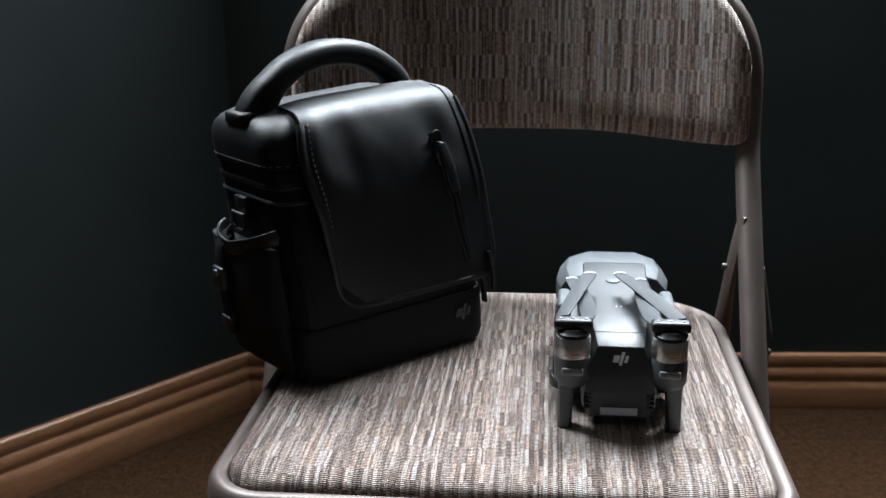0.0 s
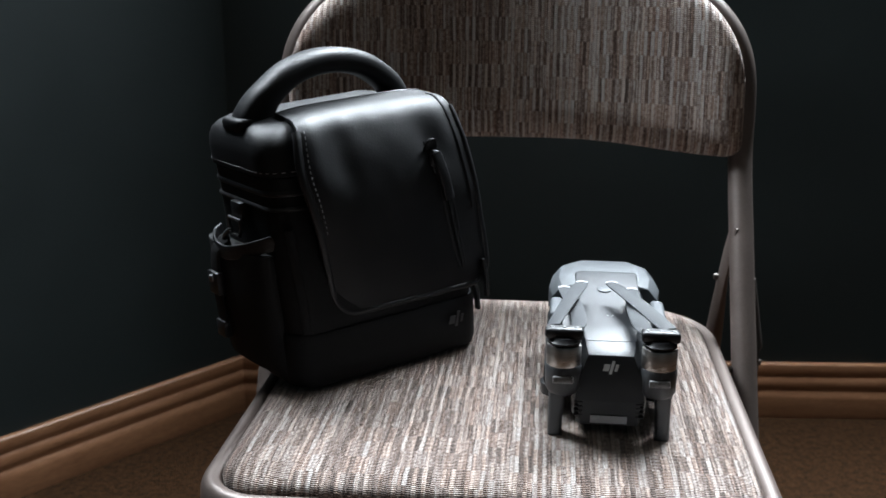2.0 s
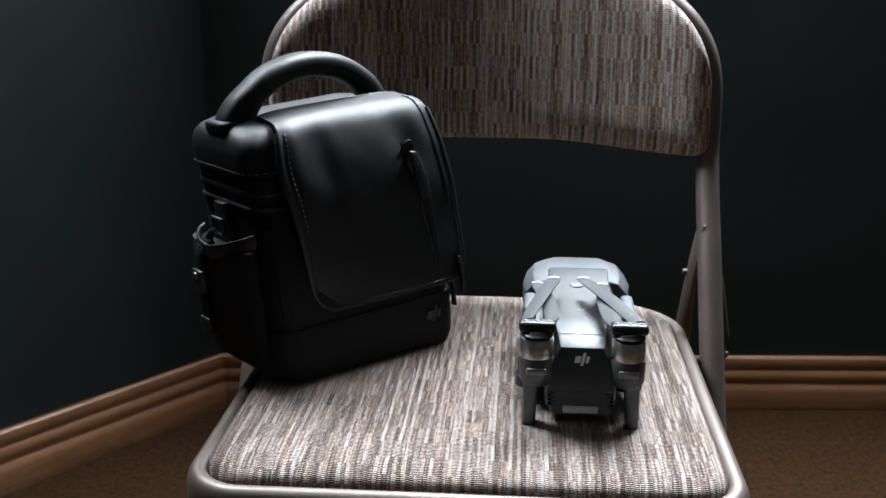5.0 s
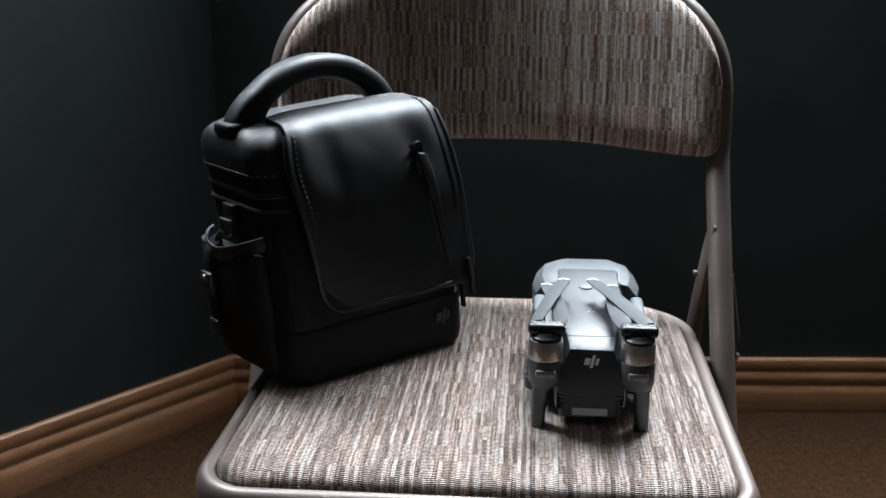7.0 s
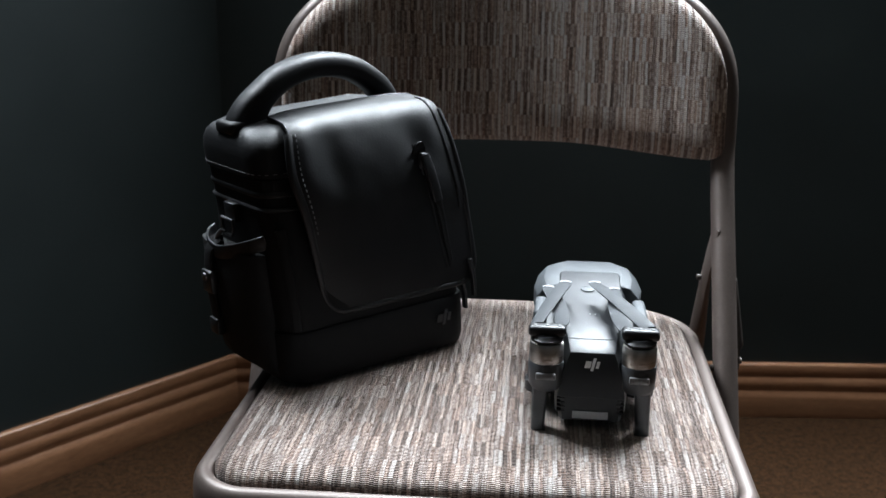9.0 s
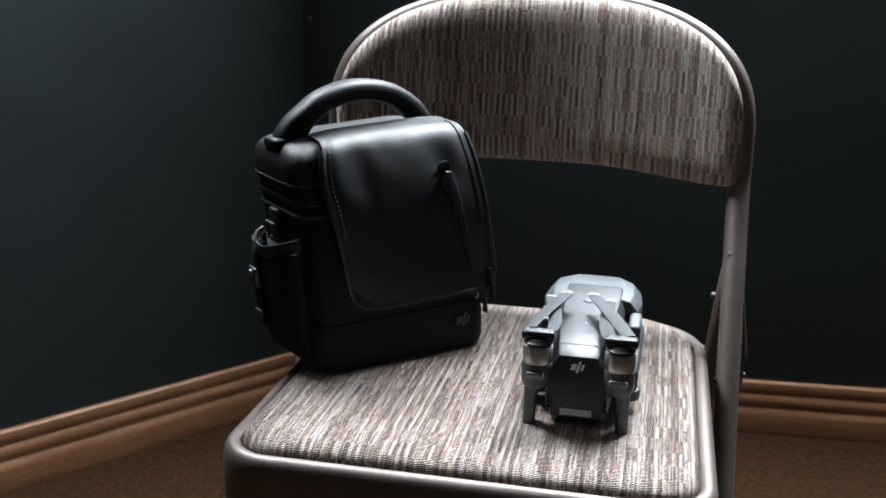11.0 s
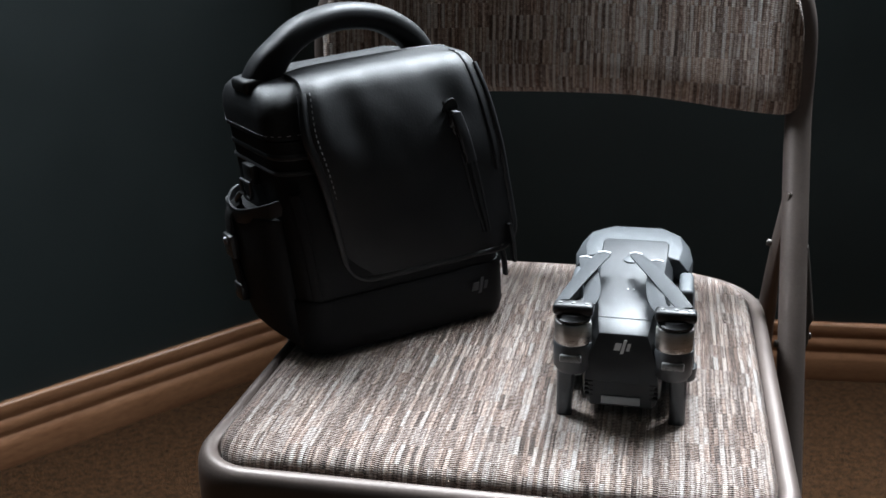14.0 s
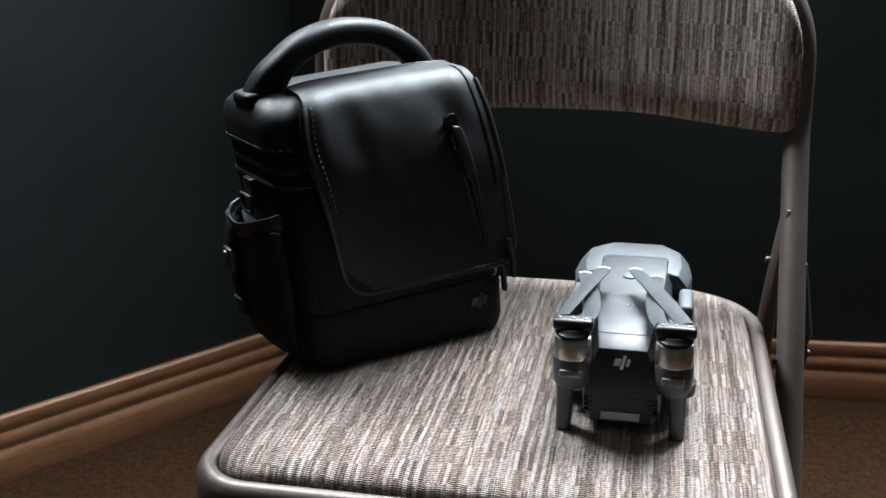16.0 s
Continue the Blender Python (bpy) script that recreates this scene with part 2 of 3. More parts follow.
def add(bm, other, m=None):
    if m is not None:
        other.transform(m)
    if bm is None:
        return other
    me = bpy.data.meshes.new("tmp")
    other.to_mesh(me)
    other.free()
    bm.from_mesh(me)
    bpy.data.meshes.remove(me)
    return bm


def turned(profile, n=28):
    """A turned piece about z from (radius, height) pairs."""
    return loft([[(r * math.cos(2 * math.pi * i / n), r * math.sin(2 * math.pi * i / n), z) for i in range(n)] for r, z in profile])


def prism(outline, z0, z1, bevel=0.0, seg=2):
    """An upright prism on an outline in the xy plane."""
    b = loft([[(x, y, z0) for x, y in outline], [(x, y, z1) for x, y in outline]])
    if bevel:
        e = [k for k in b.edges if len(k.link_faces) == 2 and k.calc_face_angle(0) > 0.5]
        bmesh.ops.bevel(b, geom=e, offset=bevel, segments=seg, profile=0.5, affect="EDGES")
    return b


# ---------------------------------------------------------------- the room
def structure(name, bm, material, label, category, smooth=0):
    return tagged(part(name, bm, material, None, "", smooth), label, category, "", "structure")


def window_wall(name, m, length0, length1, win, label):
    x0, x1, z0, z1 = win
    b = box(length0, x0, 0, 0.14, 0, 2.42)
    box(x1, length1, 0, 0.14, 0, 2.42, bm=b)
    box(x0, x1, 0, 0.14, 0, z0, bm=b)
    box(x0, x1, 0, 0.14, z1, 2.42, bm=b)
    b.transform(m)
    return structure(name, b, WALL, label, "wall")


structure("floor", box(-3.2, 3.2, -2.6, 2.2, -0.12, 0.0), CARPET, "short brown pile carpet over the whole floor", "floor")
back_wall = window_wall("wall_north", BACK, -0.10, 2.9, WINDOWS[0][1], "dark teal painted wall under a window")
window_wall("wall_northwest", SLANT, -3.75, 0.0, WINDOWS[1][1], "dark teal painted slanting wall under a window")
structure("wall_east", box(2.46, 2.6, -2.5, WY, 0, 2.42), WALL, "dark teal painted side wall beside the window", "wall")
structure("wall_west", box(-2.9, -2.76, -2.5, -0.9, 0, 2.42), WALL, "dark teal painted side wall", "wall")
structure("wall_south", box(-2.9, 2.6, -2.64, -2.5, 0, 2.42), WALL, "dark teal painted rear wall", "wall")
structure("ceiling", box(-3.2, 3.2, -2.7, 2.2, 2.42, 2.5), CEIL, "plain tan painted ceiling", "ceiling")

PROFILE = [(0.0, 0.0), (0.0, 0.1), (0.007, 0.1), (0.010, 0.098), (0.0108, 0.094), (0.0108, 0.082), (0.0092, 0.0785), (0.0092, 0.075), (0.0125, 0.070), (0.0130, 0.062),
           (0.0120, 0.056), (0.0108, 0.0525), (0.0108, 0.049), (0.0145, 0.043), (0.0155, 0.036), (0.0155, 0.006), (0.0145, 0.0)]


def baseboard(name, length, m):
    b = loft([[(x, -d, z) for d, z in PROFILE] for x in (0, length)])
    b.transform(m)
    return structure(name, b, OAK, "stained oak baseboard with moulded ridges", "baseboard", 30)


part("wall_plug", turned([(0.0002, 0.0), (0.0030, 0.0), (0.0026, 0.0010), (0.0002, 0.0014)], 12), LENS, back_wall, "small pale wall plug").matrix_local = BACK @ pose(0.014, 0.0, 0.724, 90)
baseboard("baseboard_north", 2.46 - CX, BACK)
baseboard("baseboard_northwest", 3.6, SLANT @ pose(-3.6, 0, 0))

for k, (wall, (x0, x1, z0, z1), watts) in enumerate(WINDOWS):
    b = box(x0 - 0.06, x1 + 0.06, -0.03, -0.002, z0 - 0.05, z0 - 0.01, 0.004)
    b.transform(wall)
    window = structure("window_%d" % (k + 1), b, WHITE, "white painted window above the baseboard", "window")
    xm = (x0 + x1) / 2
    for n, (a0, a1, c0, c1) in (("window_frame", (x0, x0 + 0.05, z0, z1)), ("window_frame", (x1 - 0.05, x1, z0, z1)), ("window_frame", (x0 + 0.05, x1 - 0.05, z1 - 0.05, z1)),
                                ("window_sill", (x0 + 0.05, x1 - 0.05, z0, z0 + 0.05)), ("mullion", (xm - 0.02, xm + 0.02, z0 + 0.05, z1 - 0.05))):
        part(n, box(a0, a1, 0.085, 0.13, c0, c1, 0.003), WHITE, window).matrix_local = wall
    for a0, a1 in ((x0 + 0.05, xm - 0.02), (xm + 0.02, x1 - 0.05)):
        pane = part("pane", box(a0, a1, 0.104, 0.110, z0 + 0.05, z1 - 0.05), GLASS, window)
        pane.matrix_local = wall
        pane.visible_shadow = False

# ---------------------------------------------------------------- folding chair
SX, SY, SZ = 0.0720, 0.8765, 0.444
chair = thing("folding_chair", pose(SX, SY, 0, 0, 0, -4.0), "taupe steel folding chair with striped woven upholstery", "chair")


def seat_outline(grow, n=12):
    """Outline of the seat: rounded in front, rounder behind."""
    w, f, k = 0.1935 + grow, -0.216 - grow, 0.204 + grow
    rf, rk = 0.036 + grow, 0.074 + grow
    out = []
    for cx, cy, r, a0 in ((w - rk, k - rk, rk, 0), (-w + rk, k - rk, rk, 90), (-w + rf, f + rf, rf, 180), (w - rf, f + rf, rf, 270)):
        for i in range(n + 1):
            a = radians(a0 + 90 * i / n)
            out.append((cx + r * math.cos(a), cy + r * math.sin(a)))
    return out


def pad_rings():
    rings = []
    for g, z in ((0.000, -0.036), (0.0012, -0.018), (0.0016, -0.0125), (0.0010, -0.0080), (-0.0016, -0.0044), (-0.006, -0.0017), (-0.013, 0.0), (-0.030, 0.0013), (-0.055, 0.0022), (-0.10, 0.0026), (-0.15, 0.0028), (-0.185, 0.003)):
        o = seat_outline(0)
        s = 1 + (g - 0.0045) / 0.19
        rings.append([(x * s, -0.008 + (y + 0.008) * s, SZ + z) for x, y in o])
    return rings


part("seat_pad", loft(pad_rings()), SEATCLOTH, chair, "striped beige, brown and grey woven seat pad", 60)
# rolled steel pan round the pad
rings = []
for g, z in ((-0.004, -0.036), (-0.0038, -0.018), (-0.0030, -0.0140), (-0.0012, -0.0112), (0.0014, -0.0096), (0.0044, -0.0092), (0.0074, -0.0103), (0.0100, -0.0128), (0.0118, -0.0168), (0.0126, -0.0225), (0.0128, -0.030), (0.0128, -0.058), (0.0105, -0.062), (0.0085, -0.062), (0.0085, -0.034)):
    rings.append([(x, y, SZ + z) for x, y in seat_outline(g)])
part("seat_frame", loft(rings, None, (True, True)), STEEL, chair, "rolled taupe steel seat pan", 50)

BX = -0.001                        # the back stands a little to the side of the seat
HALF, BOW = 0.2280, 0.050


def back_y(x, z):
    """Depth of the bowed back: the tube bends upright a little above the seat."""
    return 0.1366 + 0.61 * (min(z, 0.59) - 0.47) + 0.08 * max(0.0, z - 0.59) + BOW * max(0.0, 1 - (x / HALF) ** 2)


def crown(x, half, low, high, n=2.62):
    """Height of the domed top at x."""
    return low + (high - low) * max(0.0, 1 - (abs(x) / half) ** n) ** (1 / n)


# the bent tube: front foot, leaning upright, domed top rail, upright, foot
right = [(HALF, back_y(HALF, z), z) for z in (0.0, 0.12, 0.25, 0.38, 0.50, 0.56, 0.60, 0.628)]
for i in range(0, 21):
    a = radians(90 * i / 20)
    x, z = HALF * math.cos(a) ** (2 / 2.62), 0.645 + 0.142 * math.sin(a) ** (2 / 2.62)
    right.append((x, back_y(x, z), z))
path = [(x + BX, y, z) for x, y, z in right] + [(-x + BX, y, z) for x, y, z in right[-2::-1]]
part("tube_frame", sweep(smooth_path(path, 3), oval(0.0120, 0.0120, 18), up=(0, 1, 0.2)), STEEL, chair, "bent taupe steel tube of legs and back")


def back_pad():
    """Upholstered back: nearly straight lower edge, domed top, bowed round the sitter."""
    n, rows, half = 56, 18, 0.2270
    bm = bmesh.new()

    def outline(x):
        q = min(1.0, max(0.0, (abs(x) - 0.06) / 0.14))
        low = 0.6045 - 0.0085 * q * q * (3 - 2 * q)
        k = max(0.0, (abs(x) - half + 0.016) / 0.016)
        low += 0.016 * (1 - math.sqrt(max(0.0, 1 - k * k)))
        return low, max(low + 0.002, crown(x, half, 0.645, 0.7925))

    front, rear = [], []
    for i in range(n + 1):
        s = -1 + 2 * i / n
        x = half * math.sin(s * math.pi / 2)
        lo, hi = outline(x)
        cf, cr = [], []
        for j in range(rows + 1):
            t = j / rows
            t = t * t * (3 - 2 * t)
            z = lo + (hi - lo) * t
            edge = min(z - lo, hi - z, (half - abs(x)) * 1.2)
            q = min(1.0, max(0.0, edge) / 0.034)
            puff = 0.019 * math.sqrt(max(0, 1 - (1 - q) ** 2))
            cf.append((x + BX, back_y(x, z) - 0.011 - puff, z))
            cr.append((x + BX, back_y(x, z) - 0.006, z))
        front.append(cf)
        rear.append(cr)
    loft(front, bm, closed=False)
    loft(rear, bm, closed=False)
    rim_f = [c[0] for c in front] + front[-1][1:-1] + [c[-1] for c in front[::-1]] + front[0][-2:0:-1]
    rim_r = [c[0] for c in rear] + rear[-1][1:-1] + [c[-1] for c in rear[::-1]] + rear[0][-2:0:-1]
    loft([rim_f, rim_r], bm, (False, False))
    bmesh.ops.remove_doubles(bm, verts=bm.verts, dist=1e-5)
    return bm


part("back_pad", back_pad(), BACKCLOTH, chair, "striped beige and brown woven back pad", 60)
for s in (-1, 1):
    x = BX + s * HALF
    # rear leg: flattened where it hangs on the upright, round below the seat
    rear = [(-0.009, 0.166, 0.535, 0.002, 0.005), (-0.010, 0.170, 0.530, 0.003, 0.010), (-0.011, 0.178, 0.515, 0.003, 0.014), (-0.012, 0.186, 0.497, 0.0035, 0.015), (-0.013, 0.197, 0.470, 0.005, 0.013),
            (-0.013, 0.225, 0.400, 0.009, 0.011), (-0.013, 0.262, 0.300, 0.010, 0.010), (-0.013, 0.376, 0.0, 0.010, 0.010)]
    rings = [[(x + s * (o + 0.003) + a * px, y + b * py, z + 0.37 * b * py) for px, py in oval(1, 1, 14)] for o, y, z, a, b in rear]
    part("rear_leg", loft(rings), STEEL, chair, "flattened steel rear leg")
    # bracket folded round the outside of the upright
    plate = [(0.0125, 0.152, 0.489), (0.0150, 0.146, 0.470), (0.0195, 0.134, 0.434), (0.0200, 0.131, 0.428), (0.0165, 0.129, 0.422), (0.0165, 0.124, 0.408), (0.0130, 0.120, 0.398)]
    rings = [[(x + s * (o - 0.0045 + px), y + py, z) for px, py in rrect(0.009, 0.020, 0.003, 3)] for o, y, z in plate]
    part("pivot_plate", loft(rings), DARKSTEEL, chair, "folded steel pivot plate")
    for o, y, z in ((0.0165, 0.122, 0.412), (-0.0165, 0.197, 0.474), (-0.0215, 0.222, 0.402), (-0.0125, 0.100, 0.412)):
        part("rivet", turned([(0.0005, -0.003), (0.0030, -0.0022), (0.0034, 0.0), (0.0030, 0.0022), (0.0005, 0.003)], 14), DARKSTEEL, chair).matrix_local = pose(x + s * o, y, z, 0, 90, 0)
    part("foot_cap", turned([(0.011, 0.0), (0.0155, 0.002), (0.0155, 0.028), (0.0140, 0.031)], 18), BLACK, chair).matrix_local = pose(x, back_y(HALF, 0.0), 0.0, -31, 0, 0)

# ---------------------------------------------------------------- leather bag
bag = thing("shoulder_bag", pose(-0.016, 0.868, SZ + 0.003, 0, 0, 40), "black leather shoulder bag with flap and carrying handle", "bag")
W, D, H = 0.188, 0.122, 0.226


LEAN = 0.042                       # how far the bag slouches back at its top


def lean(z):
    """The slouch grows towards the top."""
    return LEAN * max(0.0, z / H) ** 1.9


def bag_ring(z, grow=0.0, shift=0.0):
    k = z / H
    w = W - 0.014 * k + 2 * grow
    d = D - 0.022 * k + 2 * grow
    y = lean(z) + d / 2 - grow
    return [(px, y + py, z) for px, py in rrect(w, d, 0.022, 6)]


zs = [(0.0, -0.010), (0.003, -0.004), (0.010, 0.0), (0.045, 0.001), (0.09, 0.002), (0.13, 0.001), (0.172, 0.0)]
part("body", loft([bag_ring(z, g) for z, g in zs]), LEATHER_BASE, bag)
part("base_band", loft([bag_ring(z, g) for z, g in ((0.004, 0.0005), (0.012, 0.0022), (0.048, 0.0032), (0.051, 0.0022), (0.051, 0.0))], None, (False, False)), LEATHER_BASE, bag, "dull black leather base band")
part("zip_band", loft([bag_ring(z, g) for z, g in ((0.172, -0.001), (0.172, 0.0008), (0.183, 0.0008), (0.183, -0.001))], None, (False, False)), NYLON, bag, "black zip round the lid")
part("zip_piping", loft([bag_ring(z, g) for z, g in ((0.168, 0.0), (0.169, 0.0012), (0.171, 0.0017), (0.173, 0.0012), (0.174, 0.0))], None, (False, False)), LEATHER_EDGE, bag)
part("seam_piping", loft([bag_ring(z, g) for z, g in ((0.1560, 0.0005), (0.1568, 0.0015), (0.1580, 0.0020), (0.1592, 0.0015), (0.1600, 0.0005))], None, (False, False)), LEATHER_EDGE, bag, "thin piping below the zip")
lid_rings = [bag_ring(z, g) for z, g in ((0.184, 0.0), (0.185, 0.0028), (0.190, 0.0028), (0.200, 0.0030), (0.209, 0.0020), (0.2155, -0.0005), (0.2205, -0.0045), (0.2242, -0.0105), (0.2262, -0.018), (0.2268, -0.027), (0.2255, -0.036))]
lid_rings = [[(x, y, z + (0.0022 * noise.noise((x * 45, y * 45, 2.0)) if z > 0.222 else 0)) for x, y, z in q] for q in lid_rings]
part("lid", loft(lid_rings), LEATHER, bag, "padded black leather lid")


def flap_profile():
    """Depth and height along the flap, from the rear seam on the lid over the rounded front to the hem."""
    y, z, out, n, run = LEAN + 0.028, H + 0.0038, [], 120, 0.2045
    for i in range(n + 1):
        out.append((y, z))
        d = run * i / n
        if d < 0.021:
            a = 5
        elif d < 0.046:
            a = 5 + 57 * (d - 0.021) / 0.025
        elif d < 0.115:
            a = 62 + 23 * (d - 0.046) / 0.069
        else:
            a = 85 + 6 * (d - 0.115) / 0.101
        y, z = y - math.cos(radians(a)) * run / n, z - math.sin(radians(a)) * run / n
    return out


PROF = flap_profile()


def flap_place(s, t, lift=0.0):
    """A point of the flap: s across from -1 to 1, t down from the rear seam on the lid (0) to the hem (1)."""
    f = min(max(t, 0.0), 0.9999) * 120
    i = int(f)
    (y0, z0), (y1, z1) = PROF[i], PROF[i + 1]
    y, z = y0 + (y1 - y0) * (f - i), z0 + (z1 - z0) * (f - i)
    n = Vector((0, z1 - z0, y0 - y1)).normalized()
    w = 0.083 - 0.001 * t
    x = s * w + 0.002 + 0.024 * t
    k = max(0.0, 1 - t / 0.42)
    x += 0.017 * max(0.0, -s) * k * k * (3 - 2 * k)
    soft = 0.0015 * noise.noise((x * 20, t * 5.0, 3.0)) + 0.0004 * noise.noise((x * 60, t * 9.0, 7.0))
    soft -= 0.0026 * math.exp(-((s + 0.62 - 0.12 * t) / 0.15) ** 2) * math.exp(-((t - 0.36) / 0.14) ** 2)
    soft += 0.0016 * math.exp(-((s + 0.88) / 0.10) ** 2) * math.exp(-((t - 0.30) / 0.16) ** 2)
    soft -= 0.0022 * math.exp(-((s - 0.50) / 0.13) ** 2) * math.exp(-((t - 0.34) / 0.10) ** 2)
    soft += 0.0014 * math.exp(-((s - 0.78) / 0.12) ** 2) * math.exp(-((t - 0.30) / 0.13) ** 2)
    drop = 0.0030 * abs(s) ** 5
    k = lift + soft * min(1, t * 4) - drop
    return Vector((x, y + n.y * k, z + n.z * k))


def flap_half(t):
    """Share of the width at t: rounded corners at the hem."""
    k = max(0.0, (t - 0.90) / 0.10)
    return 1.0 - 0.24 * (1 - math.sqrt(max(0, 1 - k * k)))


def flap():
    nt, ns = 60, 40
    outer, inner = [], []
    for i in range(nt + 1):
        t = 1 - (1 - i / nt) ** 1.25
        h = flap_half(t)
        outer.append([flap_place(h * (-1 + 2 * j / ns), t, 0.0030) for j in range(ns + 1)])
        inner.append([flap_place(h * (-1 + 2 * j / ns), t, 0.0) for j in range(ns + 1)])
    bm = bmesh.new()
    loft(outer, bm, closed=False)
    loft(inner, bm, closed=False)
    rim = lambda g: g[0] + [r[-1] for r in g[1:-1]] + g[-1][::-1] + [r[0] for r in g[-2:0:-1]]
    loft([rim(outer), rim(inner)], bm, (False, False))
    bmesh.ops.remove_doubles(bm, verts=bm.verts, dist=1e-6)
    return bm


front_flap = part("flap", flap(), LEATHER, bag, "smooth black leather front flap", 50)
edge = [(-flap_half(t), t) for t in [0.20 + 0.7 * i / 30 for i in range(31)]] + [(-flap_half(t), t) for t in (0.92, 0.94, 0.96, 0.975, 0.99, 0.998)]
hem = edge + [(-0.72 + 1.44 * i / 24, 1.0) for i in range(25)] + [(-s, t) for s, t in edge[::-1]]
part("piping", sweep([flap_place(s, t, 0.0020) for s, t in hem], oval(0.0029, 0.0026, 10), up=(0, 1, 0.3)), LEATHER_EDGE, front_flap, "rounded black leather piping")
part("flap_seam", sweep([flap_place(-1 + i / 12, 0.004, 0.0024) for i in range(25)], oval(0.0013, 0.0013, 8)), LEATHER_EDGE, front_flap, "rolled seam between lid and flap")
ridge = [flap_place(0.885, 0.10 + 0.55 * i / 30, 0.0030) for i in range(31)]
part("seam_ridge", sweep(ridge, oval(0.0016, 0.0012, 8), up=(0, 1, 0.3)), LEATHER_EDGE, front_flap, "folded seam along the flap")
b = bmesh.new()
sewn = [(s, t) for s, t in hem if (s < 0 and t < 0.66) or (s > 0.1 and t > 0.985)]
for (s0, t0), (s1, t1) in zip(sewn, sewn[1:]):
    if s0 * s1 < 0:
        continue
    p, q = flap_place(s0 * 0.945, t0 * 0.992, 0.0036), flap_place(s1 * 0.945, t1 * 0.992, 0.0036)
    m = max(1, int((q - p).length / 0.0040))
    for i in range(m):
        c = p.lerp(q, (i + 0.5) / m)
        rot = (q - p).to_track_quat("X", "Z").to_matrix().to_4x4()
        add(b, box(-0.0012, 0.0012, -0.0003, 0.0003, -0.0003, 0.0003), Matrix.Translation(c) @ rot)
part("stitching", b, THREAD, front_flap, "pale grey stitches along the hem", 0)["kind"] = "stuff"

# zipped pocket on the flap
zs0, zt0, zs1, zt1 = 0.50, 0.335, 0.62, 0.905
zipline = [flap_place(zs0 + (zs1 - zs0) * i / 20, zt0 + (zt1 - zt0) * i / 20, 0.0032) for i in range(21)]
part("zip_welt", sweep(zipline, rrect(0.0090, 0.0012, 0.0005, 3), up=(0, 1, 0)), NYLON, front_flap, "recessed zip edging")
part("zip", sweep([p + Vector((0, -0.0010, 0)) for p in zipline], rrect(0.0030, 0.0012, 0.0005, 2), up=(0, 1, 0)), NYLON, front_flap, "black coil zip")
for dx in (-0.0052, 0.0052):
    lip = [p + Vector((dx * (0.55 + 0.45 * math.sin(math.pi * i / 20)), -0.0004, 0)) for i, p in enumerate(zipline)]
    part("zip_lip", sweep(lip, oval(0.0011, 0.0006, 8), up=(0, 1, 0)), LEATHER_EDGE, front_flap, "raised lip beside the zip")
zp = zipline[1]
garage = loft([[(a, -k, c) for a, c in oval(0.0082 * q, 0.0140 * q, 20)] for k, q in ((0.0, 1.0), (0.0010, 1.0), (0.0014, 0.88), (0.0008, 0.72))])
part("zip_opening", garage, NYLON, front_flap, "dark opening behind the zip slider").matrix_local = Matrix.Translation(zp + Vector((0.0005, 0.0006, -0.004))) @ pose(0, 0, 0, 22, -10, 0)
slider = part("zip_slider", box(-0.0036, 0.0036, -0.0055, 0.0, -0.010, 0.004, 0.0014), GUNMETAL, front_flap, "dark metal zip slider")
slider.matrix_local = Matrix.Translation(zp + Vector((0.001, -0.003, -0.006))) @ pose(0, 0, 0, 0, 12, 0)
ring = [(0.0035 * math.cos(a), 0.0, 0.0045 * math.sin(a)) for a in (2 * math.pi * i / 16 for i in range(16))]
part("pull_ring", sweep(ring, oval(0.0008, 0.0008, 8), up=(0, 1, 0), closed=True), GUNMETAL, front_flap).matrix_local = Matrix.Translation(zp + Vector((0.001, -0.009, -0.017)))
hang = [flap_place(zs0 + (zs1 - zs0) * k, zt0 + (zt1 - zt0) * k, lift) for k, lift in ((0.10, 0.0085), (0.16, 0.0078), (0.24, 0.0070), (0.32, 0.0064), (0.40, 0.0060), (0.45, 0.0060))]
tab = sweep(smooth_path(hang, 4), rrect(0.0100, 0.0038, 0.0016, 3), up=(0, 1, 0))
part("pull_tab", tab, LEATHER_EDGE, front_flap, "leather zip pull tab")

# carrying handle
arch = [(x * 1.05, LEAN + 0.046, 0.213 + (z - 0.215) * 0.86) for x, z in ((-0.071, 0.215), (-0.067, 0.232), (-0.056, 0.252), (-0.034, 0.269), (-0.004, 0.2755), (0.028, 0.269), (0.052, 0.252), (0.064, 0.236), (0.070, 0.217))]
part("handle", sweep(smooth_path(arch, 6), oval(0.0150, 0.0112, 20, 2.6), up=(0, 0, 1)), LEATHER, bag, "padded black leather carrying handle")
for s in (-1, 1):
    part("handle_anchor", box(s * 0.073 - 0.015, s * 0.073 + 0.011, LEAN + 0.031, LEAN + 0.061, 0.2160, 0.2275, 0.0035, 3), LEATHER, bag)

b = bmesh.new()
loop = [Vector(p) for p in bag_ring(0.1885, 0.0031)]
for p, q in zip(loop, loop[1:] + loop[:1]):
    m = max(1, int((q - p).length / 0.0040))
    for i in range(m):
        rot = (q - p).to_track_quat("X", "Z").to_matrix().to_4x4()
        add(b, box(-0.0012, 0.0012, -0.0003, 0.0003, -0.0003, 0.0003), Matrix.Translation(p.lerp(q, (i + 0.5) / m)) @ rot)
part("lid_stitching", b, THREAD, bag, "pale grey stitches round the lid", 0)["kind"] = "stuff"

